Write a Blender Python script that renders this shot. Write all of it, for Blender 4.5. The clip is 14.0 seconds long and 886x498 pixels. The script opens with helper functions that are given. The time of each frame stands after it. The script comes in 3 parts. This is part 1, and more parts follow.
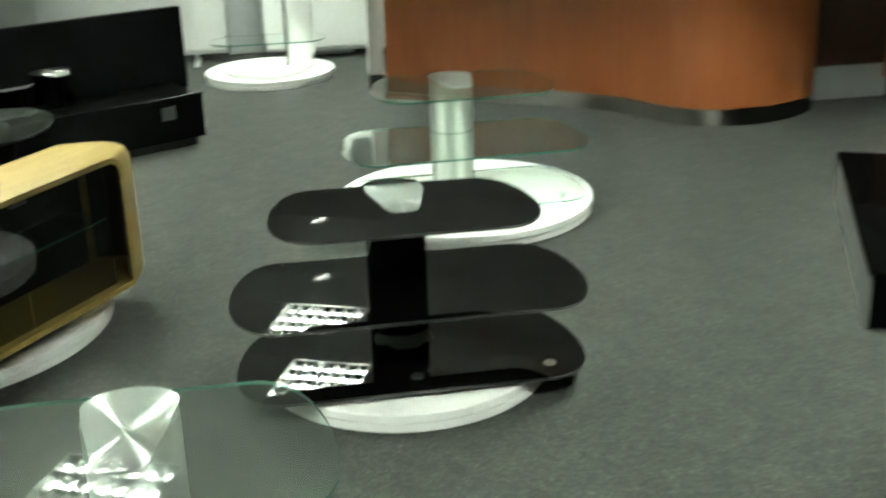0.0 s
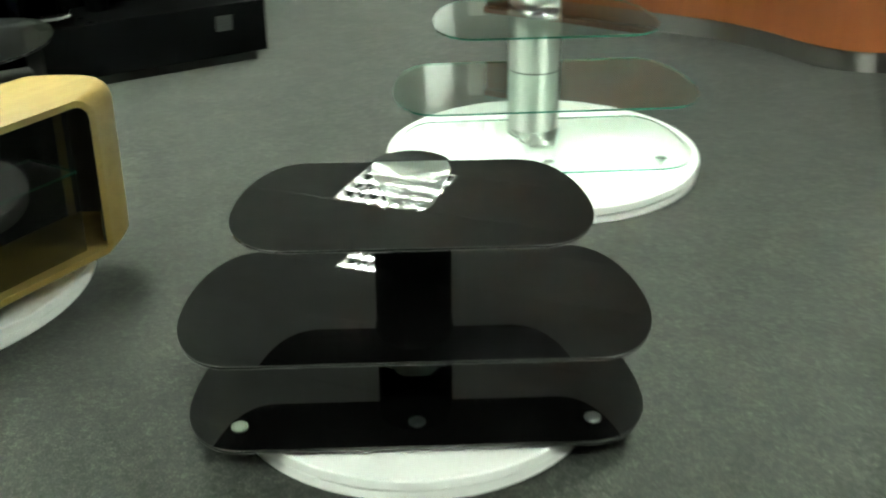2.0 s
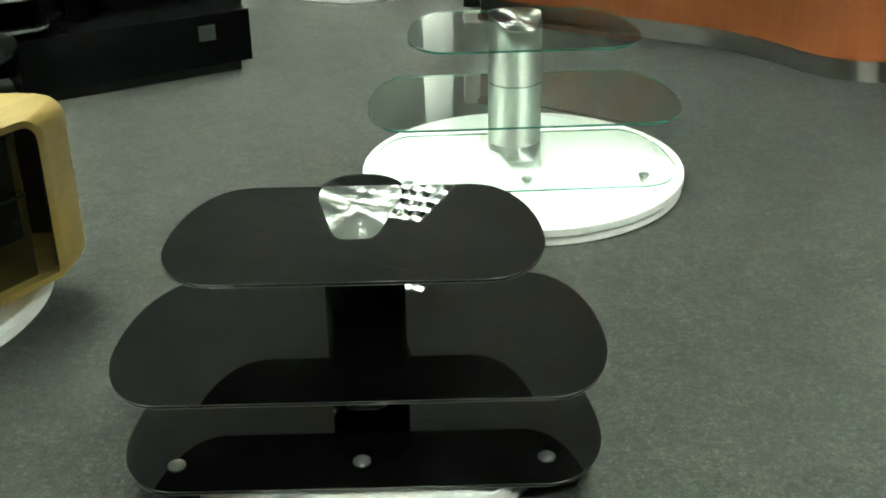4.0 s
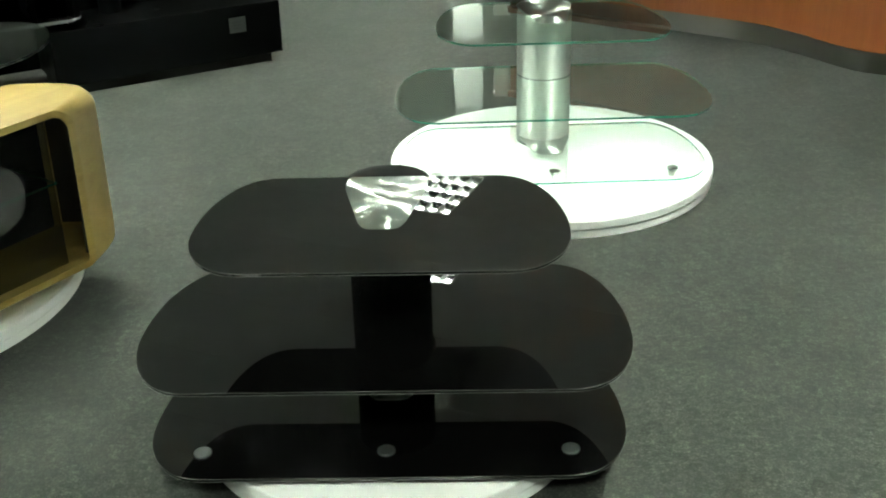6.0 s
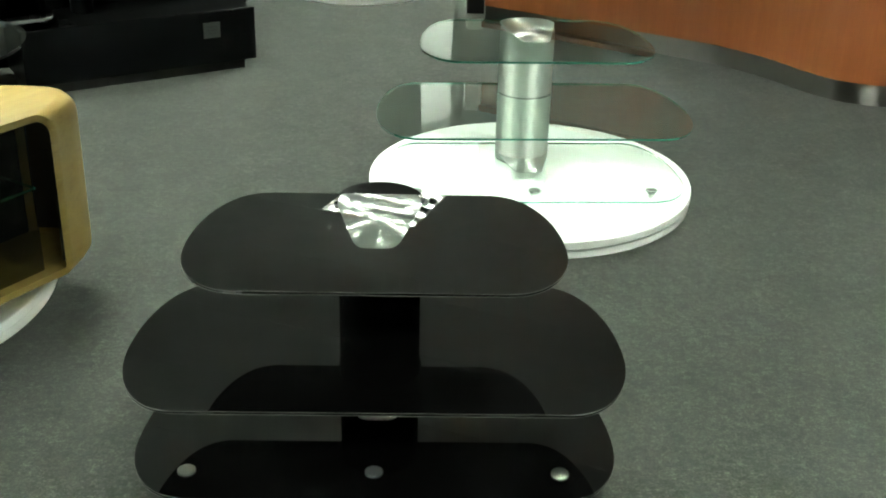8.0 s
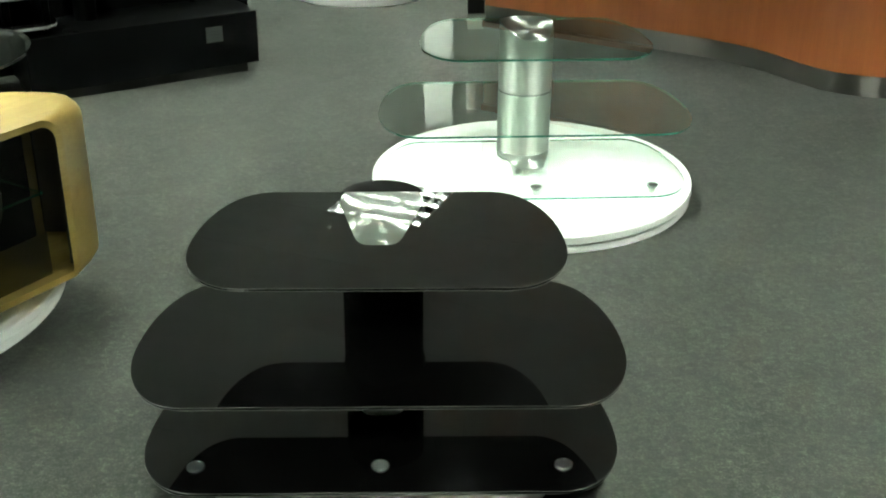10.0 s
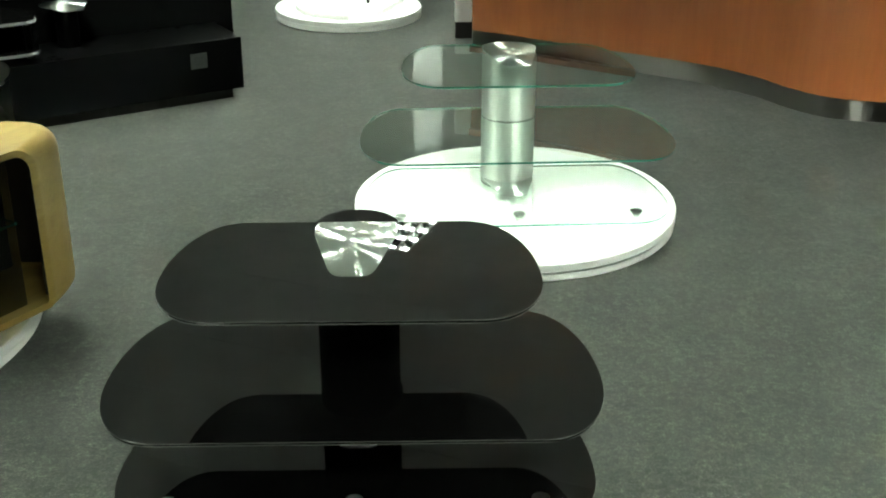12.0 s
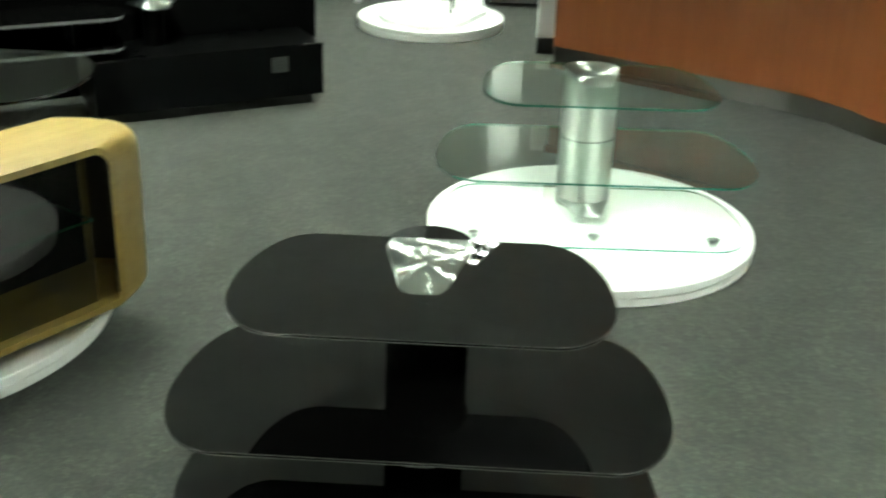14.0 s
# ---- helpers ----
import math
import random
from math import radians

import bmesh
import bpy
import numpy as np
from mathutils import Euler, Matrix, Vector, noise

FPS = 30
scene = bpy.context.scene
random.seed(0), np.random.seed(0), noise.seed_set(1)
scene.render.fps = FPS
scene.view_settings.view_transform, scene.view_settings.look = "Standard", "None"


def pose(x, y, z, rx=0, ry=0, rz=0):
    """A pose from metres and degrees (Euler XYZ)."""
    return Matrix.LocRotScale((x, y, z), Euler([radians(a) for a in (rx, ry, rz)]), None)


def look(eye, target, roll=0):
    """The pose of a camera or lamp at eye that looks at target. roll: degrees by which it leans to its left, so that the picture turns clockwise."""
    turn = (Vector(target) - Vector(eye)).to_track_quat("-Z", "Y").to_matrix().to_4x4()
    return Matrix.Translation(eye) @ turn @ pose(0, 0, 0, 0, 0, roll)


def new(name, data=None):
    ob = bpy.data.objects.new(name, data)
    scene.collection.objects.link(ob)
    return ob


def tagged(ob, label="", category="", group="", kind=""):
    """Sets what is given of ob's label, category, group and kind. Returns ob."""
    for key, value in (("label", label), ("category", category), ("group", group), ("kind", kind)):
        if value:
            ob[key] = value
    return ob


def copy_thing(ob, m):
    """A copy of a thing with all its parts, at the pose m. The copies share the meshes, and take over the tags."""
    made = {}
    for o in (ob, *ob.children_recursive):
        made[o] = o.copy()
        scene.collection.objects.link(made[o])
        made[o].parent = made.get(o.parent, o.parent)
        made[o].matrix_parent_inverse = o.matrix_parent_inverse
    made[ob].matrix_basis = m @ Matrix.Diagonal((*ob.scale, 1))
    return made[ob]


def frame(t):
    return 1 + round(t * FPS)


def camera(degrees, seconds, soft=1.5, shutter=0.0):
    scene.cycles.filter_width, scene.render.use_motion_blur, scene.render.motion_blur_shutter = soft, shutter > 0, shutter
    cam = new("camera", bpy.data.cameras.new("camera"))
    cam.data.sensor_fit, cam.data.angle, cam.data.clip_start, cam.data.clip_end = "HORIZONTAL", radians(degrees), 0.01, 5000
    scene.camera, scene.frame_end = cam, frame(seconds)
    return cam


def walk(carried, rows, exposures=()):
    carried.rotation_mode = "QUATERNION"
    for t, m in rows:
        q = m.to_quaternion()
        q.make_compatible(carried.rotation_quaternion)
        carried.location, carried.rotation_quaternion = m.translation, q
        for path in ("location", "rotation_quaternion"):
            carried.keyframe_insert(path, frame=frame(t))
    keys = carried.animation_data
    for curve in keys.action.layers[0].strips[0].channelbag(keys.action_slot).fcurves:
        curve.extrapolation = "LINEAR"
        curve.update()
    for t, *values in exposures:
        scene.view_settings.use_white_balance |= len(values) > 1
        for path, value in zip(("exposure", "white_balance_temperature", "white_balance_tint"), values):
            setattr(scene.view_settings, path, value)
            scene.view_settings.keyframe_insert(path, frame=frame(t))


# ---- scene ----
cam = camera(41.4, 14.0, soft=1.9, shutter=0.9)
PATH = [
    (0, (-0.422, -3.087, 1.633), (-0.117, -1.236, 0.941), -1.7),
    (0.2, (-0.322, -3.014, 1.581), (-0.1, -1.153, 0.883), -2.5),
    (0.5, (-0.167, -2.897, 1.658), (-0.031, -1.055, 0.888), -1.6),
    (0.7, (-0.145, -2.817, 1.629), (0.022, -0.976, 0.865), -0.9),
    (1, (-0.148, -2.656, 1.582), (0.049, -0.837, 0.774), -0.6),
    (1.2, (-0.152, -2.524, 1.601), (0.089, -0.71, 0.793), 0.6),
    (1.4, (-0.152, -2.437, 1.612), (0.112, -0.628, 0.802), 0.9),
    (1.5, (-0.156, -2.415, 1.606), (0.099, -0.607, 0.79), 1.6),
    (1.7, (-0.14, -2.349, 1.579), (0.061, -0.545, 0.739), 1.8),
    (2, (-0.005, -2.231, 1.588), (0.05, -0.427, 0.724), -0.6),
    (2.2, (0.076, -2.158, 1.592), (0.083, -0.36, 0.717), -0.4),
    (2.5, (0.124, -2.114, 1.592), (0.168, -0.291, 0.77), -1.0),
    (3, (0.128, -2.104, 1.582), (0.131, -0.283, 0.755), -0.8),
    (3.2, (0.155, -2.102, 1.592), (0.175, -0.286, 0.755), -1.3),
    (5.3, (0.177, -2.085, 1.593), (0.169, -0.285, 0.721), -1.0),
    (5.5, (0.179, -2.087, 1.592), (0.169, -0.286, 0.722), -1.2),
    (6, (0.178, -2.098, 1.588), (0.14, -0.299, 0.716), -1.4),
    (6.5, (0.137, -2.065, 1.587), (0.143, -0.274, 0.698), 0.7),
    (7, (0.06, -2.061, 1.585), (0.136, -0.281, 0.676), 0.7),
    (7.5, (0.06, -2.055, 1.593), (0.102, -0.264, 0.704), 1.3),
    (7.7, (0.066, -2.059, 1.6), (0.117, -0.256, 0.736), 1.6),
    (9.8, (0.105, -2.101, 1.609), (0.15, -0.293, 0.756), -0.2),
    (10, (0.09, -2.105, 1.608), (0.128, -0.299, 0.75), 0.3),
    (10.5, (0.105, -2.091, 1.613), (0.181, -0.289, 0.749), 0.3),
    (11, (0.1, -2.09, 1.618), (0.171, -0.277, 0.778), 0.6),
    (11.5, (0.111, -2.095, 1.617), (0.169, -0.281, 0.775), -0.8),
    (12, (0.14, -2.068, 1.612), (0.183, -0.247, 0.788), 0.1),
    (12.5, (0.16, -2.054, 1.619), (0.162, -0.243, 0.769), 0.3),
    (13, (0.133, -2.054, 1.637), (0.128, -0.24, 0.794), 1.1),
    (13.5, (0.177, -2.077, 1.628), (0.169, -0.239, 0.84), 1.2),
    (14, (0.123, -2.023, 1.618), (0.053, -0.196, 0.806), 1.9),
]
walk(cam, [(t, look(eye, target, roll)) for t, eye, target, roll in PATH])

# ---- world and exposure ----
world = bpy.data.worlds.new("indoor")
scene.world = world
world.use_nodes = True
world.node_tree.nodes["Background"].inputs[0].default_value = (0.75, 0.85, 0.78, 1)
world.node_tree.nodes["Background"].inputs[1].default_value = 0.02
scene.view_settings.exposure = 2.06
TUBE = 205.0
CEIL = 2.36
GRID = radians(-22.5)
TILES = 0.618
E1, E2 = Vector((math.cos(GRID), math.sin(GRID), 0)), Vector((-math.sin(GRID), math.cos(GRID), 0))


# ---- materials ----
def mat(name, base=(0.8, 0.8, 0.8), rough=0.5, metal=0.0, **more):
    m = bpy.data.materials.new(name)
    m.use_nodes = True
    b = m.node_tree.nodes["Principled BSDF"]
    b.inputs["Base Color"].default_value = (*base, 1)
    b.inputs["Roughness"].default_value = rough
    b.inputs["Metallic"].default_value = metal
    for k, v in more.items():
        b.inputs[k.replace("_", " ")].default_value = v
    return m


def node(m, kind, **props):
    n = m.node_tree.nodes.new(kind)
    for k, v in props.items():
        if k == "operation":
            n.operation = v
        elif k == "blend":
            n.data_type, n.blend_type = "RGBA", v
        else:
            n.inputs[k.replace("_", " ")].default_value = v
    return n


def link(m, a, b):
    m.node_tree.links.new(a, b)


def coords(m, stretch=(1, 1, 1)):
    c, p = node(m, "ShaderNodeTexCoord"), node(m, "ShaderNodeMapping")
    p.inputs["Scale"].default_value = stretch
    link(m, c.outputs["Object"], p.inputs[0])
    return p.outputs[0]


def ramp(m, source, stops):
    r = node(m, "ShaderNodeValToRGB")
    while len(r.color_ramp.elements) < len(stops):
        r.color_ramp.elements.new(0.5)
    for e, (at, col) in zip(r.color_ramp.elements, stops):
        e.position, e.color = at, (*col, 1)
    link(m, source, r.inputs[0])
    return r.outputs[0]


def bump(m, source, strength, distance):
    b = node(m, "ShaderNodeBump", Strength=strength, Distance=distance)
    link(m, source, b.inputs["Height"])
    link(m, b.outputs[0], m.node_tree.nodes["Principled BSDF"].inputs["Normal"])


def smudge(m, low, high, scale=7.0):
    """Roughness that varies with faint wipe marks and dust."""
    n = node(m, "ShaderNodeTexNoise", Scale=scale, Detail=5.0, Roughness=0.65)
    link(m, coords(m), n.inputs["Vector"])
    r = node(m, "ShaderNodeMapRange")
    for i, v in ((1, 0.35), (2, 0.75), (3, low), (4, high)):
        r.inputs[i].default_value = v
    link(m, n.outputs["Fac"], r.inputs[0])
    link(m, r.outputs[0], m.node_tree.nodes["Principled BSDF"].inputs["Roughness"])


def carpet_material():
    m = mat("carpet", rough=0.95)
    b = m.node_tree.nodes["Principled BSDF"]
    b.inputs["Specular IOR Level"].default_value = 0.1
    b.inputs["Sheen Weight"].default_value = 0.15
    v = coords(m)
    fine = node(m, "ShaderNodeTexNoise", Scale=170.0, Detail=3.0, Roughness=0.7)
    mid = node(m, "ShaderNodeTexVoronoi", Scale=46.0, Randomness=1.0)
    wide = node(m, "ShaderNodeTexNoise", Scale=6.5, Detail=9.0, Roughness=0.8)
    tuft = node(m, "ShaderNodeTexNoise", Scale=60.0, Detail=4.0, Roughness=0.8)
    for n in (fine, mid, wide, tuft):
        link(m, v, n.inputs["Vector"])
    mix = node(m, "ShaderNodeMath", operation="ADD")
    link(m, fine.outputs["Fac"], mix.inputs[0])
    link(m, tuft.outputs["Fac"], mix.inputs[1])
    half = node(m, "ShaderNodeMath", operation="MULTIPLY")
    half.inputs[1].default_value = 0.5
    link(m, mix.outputs[0], half.inputs[0])
    c1 = ramp(m, half.outputs[0], [(0.36, (0.0062, 0.007, 0.0061)), (0.5, (0.0185, 0.0208, 0.018)), (0.64, (0.056, 0.061, 0.053))])
    c2 = ramp(m, wide.outputs["Fac"], [(0.34, (0.56, 0.58, 0.57)), (0.66, (1.36, 1.35, 1.3))])
    mul = node(m, "ShaderNodeMix", blend="MULTIPLY")
    mul.inputs[0].default_value = 1.0
    link(m, c1, mul.inputs[6])
    link(m, c2, mul.inputs[7])
    c3 = ramp(m, mid.outputs["Color"], [(0.1, (0.68, 0.69, 0.68)), (0.9, (1.32, 1.31, 1.28))])
    blot = node(m, "ShaderNodeMix", blend="MULTIPLY")
    blot.inputs[0].default_value = 1.0
    link(m, mul.outputs[2], blot.inputs[6])
    link(m, c3, blot.inputs[7])
    link(m, blot.outputs[2], b.inputs["Base Color"])
    bump(m, fine.outputs["Fac"], 0.1, 0.003)
    return m


def wood_material(name, dark, mid, light, stretch, rough=0.4):
    m = mat(name, rough=rough)
    v = coords(m, stretch)
    grain = node(m, "ShaderNodeTexNoise", Scale=3.0, Detail=6.0, Roughness=0.62, Distortion=0.5)
    fine = node(m, "ShaderNodeTexNoise", Scale=17.0, Detail=3.0, Roughness=0.6)
    link(m, v, grain.inputs["Vector"])
    link(m, v, fine.inputs["Vector"])
    add = node(m, "ShaderNodeMath", operation="MULTIPLY_ADD")
    add.inputs[1].default_value = 0.35
    link(m, fine.outputs["Fac"], add.inputs[0])
    sub = node(m, "ShaderNodeMath", operation="SUBTRACT")
    sub.inputs[1].default_value = 0.17
    link(m, grain.outputs["Fac"], sub.inputs[0])
    link(m, sub.outputs[0], add.inputs[2])
    c = ramp(m, add.outputs[0], [(0.28, dark), (0.5, mid), (0.74, light)])
    link(m, c, m.node_tree.nodes["Principled BSDF"].inputs["Base Color"])
    bump(m, add.outputs[0], 0.12, 0.002)
    return m


def paint_material(name, base, rough=0.45, wear=0.06):
    m = mat(name, base, rough)
    n = node(m, "ShaderNodeTexNoise", Scale=4.0, Detail=7.0, Roughness=0.7)
    link(m, coords(m), n.inputs["Vector"])
    c = ramp(m, n.outputs["Fac"], [(0.3, tuple(k * (1 - wear) for k in base)), (0.65, base)])
    link(m, c, m.node_tree.nodes["Principled BSDF"].inputs["Base Color"])
    return m


def steel_material(name, base, rough, stretch, amount=0.12, around=0.0):
    """Brushed metal; around: how far the brushing runs round the upright axis."""
    m = mat(name, base, rough, 1.0, Anisotropic=around, Anisotropic_Rotation=0.25)
    n = node(m, "ShaderNodeTexNoise", Scale=30.0, Detail=4.0)
    link(m, coords(m, stretch), n.inputs["Vector"])
    r = node(m, "ShaderNodeMapRange")
    for i, v in ((1, 0.3), (2, 0.7), (3, rough - amount / 2), (4, rough + amount / 2)):
        r.inputs[i].default_value = v
    link(m, n.outputs["Fac"], r.inputs[0])
    link(m, r.outputs[0], m.node_tree.nodes["Principled BSDF"].inputs["Roughness"])
    if around:
        t = node(m, "ShaderNodeTangent")
        t.direction_type, t.axis = "RADIAL", "Z"
        link(m, t.outputs[0], m.node_tree.nodes["Principled BSDF"].inputs["Tangent"])
    return m


def spun_material(name, centre, gloss=1.0, along=0.8, base=(0.68, 0.73, 0.7)):
    """Metal turned on a lathe round centre, under a clear gloss: fans of light run out from the middle."""
    m = bpy.data.materials.new(name)
    m.use_nodes = True
    m.node_tree.nodes.clear()
    place = node(m, "ShaderNodeTexCoord")
    arm, side = node(m, "ShaderNodeVectorMath", operation="SUBTRACT"), node(m, "ShaderNodeVectorMath", operation="CROSS_PRODUCT")
    arm.inputs[1].default_value = (*centre, 0)
    side.inputs[1].default_value = (0, 0, 1)
    turn = node(m, "ShaderNodeVectorTransform")
    turn.vector_type, turn.convert_from, turn.convert_to = "VECTOR", "OBJECT", "WORLD"
    link(m, place.outputs["Object"], arm.inputs[0])
    link(m, arm.outputs[0], side.inputs[0])
    link(m, side.outputs[0], turn.inputs[0])
    metal = node(m, "ShaderNodeBsdfAnisotropic", Color=(*base, 1), Roughness=0.4, Anisotropy=along)
    link(m, turn.outputs[0], metal.inputs["Tangent"])
    shine = node(m, "ShaderNodeBsdfAnisotropic", Color=(1, 1, 1, 1), Roughness=0.012)
    fres, much, mix, out = node(m, "ShaderNodeFresnel", IOR=1.52), node(m, "ShaderNodeMath", operation="MULTIPLY"), node(m, "ShaderNodeMixShader"), node(m, "ShaderNodeOutputMaterial")
    much.inputs[1].default_value = gloss
    link(m, fres.outputs[0], much.inputs[0])
    link(m, much.outputs[0], mix.inputs[0])
    link(m, metal.outputs[0], mix.inputs[1])
    link(m, shine.outputs[0], mix.inputs[2])
    link(m, mix.outputs[0], out.inputs[0])
    return m


CARPET = carpet_material()
WHITE = paint_material("white_laminate", (0.93, 0.945, 0.92), 0.3, 0.03)
WALL = paint_material("wall_paint", (0.56, 0.58, 0.55), 0.7)
TILE = paint_material("ceiling_tile_white", (0.84, 0.85, 0.83), 0.85, 0.1)
PANEL = paint_material("display_panel_white", (0.62, 0.645, 0.62), 0.4)
GREY = paint_material("grey_laminate", (0.3, 0.32, 0.31), 0.5, 0.12)
DARKRAIL = paint_material("dark_rail", (0.05, 0.052, 0.052), 0.45, 0.2)
BLACKGLASS = mat("black_glass", (0.0022, 0.0022, 0.0022), 0.02, IOR=1.52)
smudge(BLACKGLASS, 0.004, 0.028)
# Arris paler than the glass: the polished edge's highlight put into colour.
EDGE_GLINT = mat("arris_highlight", (0.11, 0.112, 0.11), 0.4, IOR=1.5)
BLACKGLOSS = mat("black_gloss_column", (0.004, 0.004, 0.0045), 0.1, IOR=1.45)
smudge(BLACKGLOSS, 0.08, 0.16)
BLACKWOOD = mat("black_lacquer", (0.0014, 0.0015, 0.0015), 0.3, Specular_IOR_Level=0.035)
smudge(BLACKWOOD, 0.27, 0.36, 5.0)
UNDERPAINT = mat("black_back_paint", (0.0012, 0.0012, 0.0012), 0.6, Specular_IOR_Level=0.08)
BLACKMATT = paint_material("black_matt", (0.006, 0.006, 0.006), 0.5, 0.3)


def pane_material(name, tint, gloss):
    """A clear pane: light goes straight on, slightly tinted, and the face mirrors by its angle."""
    m = bpy.data.materials.new(name)
    m.use_nodes = True
    m.node_tree.nodes.clear()
    out, clear = node(m, "ShaderNodeOutputMaterial"), node(m, "ShaderNodeBsdfTransparent", Color=(*tint, 1))
    if not gloss:
        link(m, clear.outputs[0], out.inputs[0])
        return m
    shine = node(m, "ShaderNodeBsdfGlossy", Color=(1, 1, 1, 1), Roughness=0.006)
    fres, twice, mix = node(m, "ShaderNodeFresnel", IOR=1.52), node(m, "ShaderNodeMath", operation="MULTIPLY"), node(m, "ShaderNodeMixShader")
    twice.inputs[1].default_value = gloss
    twice.use_clamp = True
    link(m, fres.outputs[0], twice.inputs[0])
    link(m, twice.outputs[0], mix.inputs[0])
    link(m, clear.outputs[0], mix.inputs[1])
    link(m, shine.outputs[0], mix.inputs[2])
    link(m, mix.outputs[0], out.inputs[0])
    return m


CLEAR = pane_material("clear_glass_face", (0.905, 0.985, 0.94), 1.8)
UNDER = pane_material("clear_glass_underside", (0.98, 1.0, 0.99), 0)
EDGE = mat("green_glass_edge", (0.045, 0.28, 0.2), 0.15, IOR=1.5, Transmission_Weight=0.5)
SMOKED = pane_material("smoked_glass_face", (0.32, 0.33, 0.24), 0.6)
SMOKED_BACK = pane_material("smoked_glass_underside", (0.9, 0.92, 0.88), 0)
STEEL = steel_material("brushed_steel", (0.54, 0.565, 0.53), 0.5, (0.3, 0.3, 12), 0.06, 0.9)
STEEL.node_tree.nodes["Principled BSDF"].inputs["Metallic"].default_value = 0.82
KICK = steel_material("kick_steel", (0.16, 0.155, 0.145), 0.32, (0.2, 0.2, 3), 0.05, 1.0)
SILVER = steel_material("silver_side", (0.72, 0.74, 0.73), 0.42, (1, 12, 1))
SPUN = spun_material("spun_plate", (0, 0.3))
BOLT = spun_material("turned_bolt", (0, 0), 0.0, 0.88, (0.5, 0.53, 0.51))
LOUVRE = mat("louvre_aluminium", (0.62, 0.64, 0.64), 0.24, 1.0)
CROSS = mat("crossblade_aluminium", (0.6, 0.62, 0.62), 0.35, 0.7)
HOUSING = mat("white_reflector", (0.85, 0.86, 0.85), 0.4)
OAK = wood_material("oak_veneer", (0.234, 0.156, 0.0385), (0.279, 0.193, 0.0517), (0.316, 0.223, 0.0681), (1.1, 8, 8))
CHERRY = wood_material("cherry_veneer", (0.246, 0.0705, 0.0198), (0.269, 0.0797, 0.0237), (0.295, 0.0906, 0.0282), (5, 5, 0.5), 0.38)
DARKWOOD = wood_material("dark_veneer", (0.0246, 0.0082, 0.00328), (0.041, 0.0139, 0.00574), (0.0574, 0.0213, 0.0082), (5, 5, 0.5), 0.4)
STICKER = paint_material("grey_sticker", (0.036, 0.04, 0.037), 0.4, 0.2)
INK = mat("ink", (0.03, 0.03, 0.03), 0.6)


def glow_material(name, strength):
    m = bpy.data.materials.new(name)
    m.use_nodes = True
    m.node_tree.nodes.clear()
    e, out = node(m, "ShaderNodeEmission", Color=(0.895, 1.0, 0.85, 1), Strength=strength), node(m, "ShaderNodeOutputMaterial")
    link(m, e.outputs[0], out.inputs[0])
    return m


GLOW = glow_material("fluorescent_tube", TUBE)
GLOW_SMALL = glow_material("small_downlight_tube", TUBE * 0.03)


# ---- mesh helpers ----
def mesh_of(name, bm, *mats, smooth=True, sharp=14):
    bmesh.ops.recalc_face_normals(bm, faces=bm.faces)
    me = bpy.data.meshes.new(name)
    bm.to_mesh(me)
    bm.free()
    for m in mats:
        me.materials.append(m)
    if smooth:
        me.shade_smooth()
        me.set_sharp_from_angle(angle=radians(sharp))
    return me


def thing(name, m, label, category, group="", kind=""):
    ob = new(name)
    ob.empty_display_size = 0.1
    ob.matrix_world = m
    return tagged(ob, label, category, group, kind)


def part(name, bm, material, parent, label="", at=None):
    mats = material if isinstance(material, tuple) else (material,)
    ob = new(name, mesh_of(name, bm, *mats))
    ob.parent = parent
    if at is not None:
        ob.matrix_local = at
    return tagged(ob, label)


def again(ob, parent, at):
    """The same piece once more under parent."""
    c = new(ob.name.split(".")[0], ob.data)
    c.parent = parent
    c.matrix_local = at
    if "label" in ob:
        c["label"] = ob["label"]
    return c


def structure(name, bm, material, label="", category=""):
    mats = material if isinstance(material, tuple) else (material,)
    return tagged(new(name, mesh_of(name, bm, *mats)), label, category, kind="structure")


def box(size, centre=(0, 0, 0), bevel=0.0, seg=2, bm=None):
    bm = bm or bmesh.new()
    made = bmesh.ops.create_cube(bm, size=1.0, matrix=Matrix.Translation(centre) @ Matrix.Diagonal((*size, 1)))
    if bevel:
        edges = list({e for v in made["verts"] for e in v.link_edges})
        bmesh.ops.bevel(bm, geom=edges, offset=bevel, segments=seg, affect="EDGES", profile=0.5)
    return bm


def lathe(profile, steps=48, bm=None):
    """Turns (radius, height) round z, closed by caps where the radius is zero."""
    bm = bm or bmesh.new()
    rings = []
    for r, z in profile:
        if r < 1e-6:
            rings.append([bm.verts.new((0, 0, z))])
        else:
            rings.append([bm.verts.new((r * math.cos(2 * math.pi * i / steps), r * math.sin(2 * math.pi * i / steps), z)) for i in range(steps)])
    for a, b in zip(rings, rings[1:]):
        for i in range(steps):
            j = (i + 1) % steps
            if len(a) == 1:
                bm.faces.new((a[0], b[i], b[j]))
            elif len(b) == 1:
                bm.faces.new((a[i], a[j], b[0]))
            else:
                bm.faces.new((a[i], a[j], b[j], b[i]))
    return bm


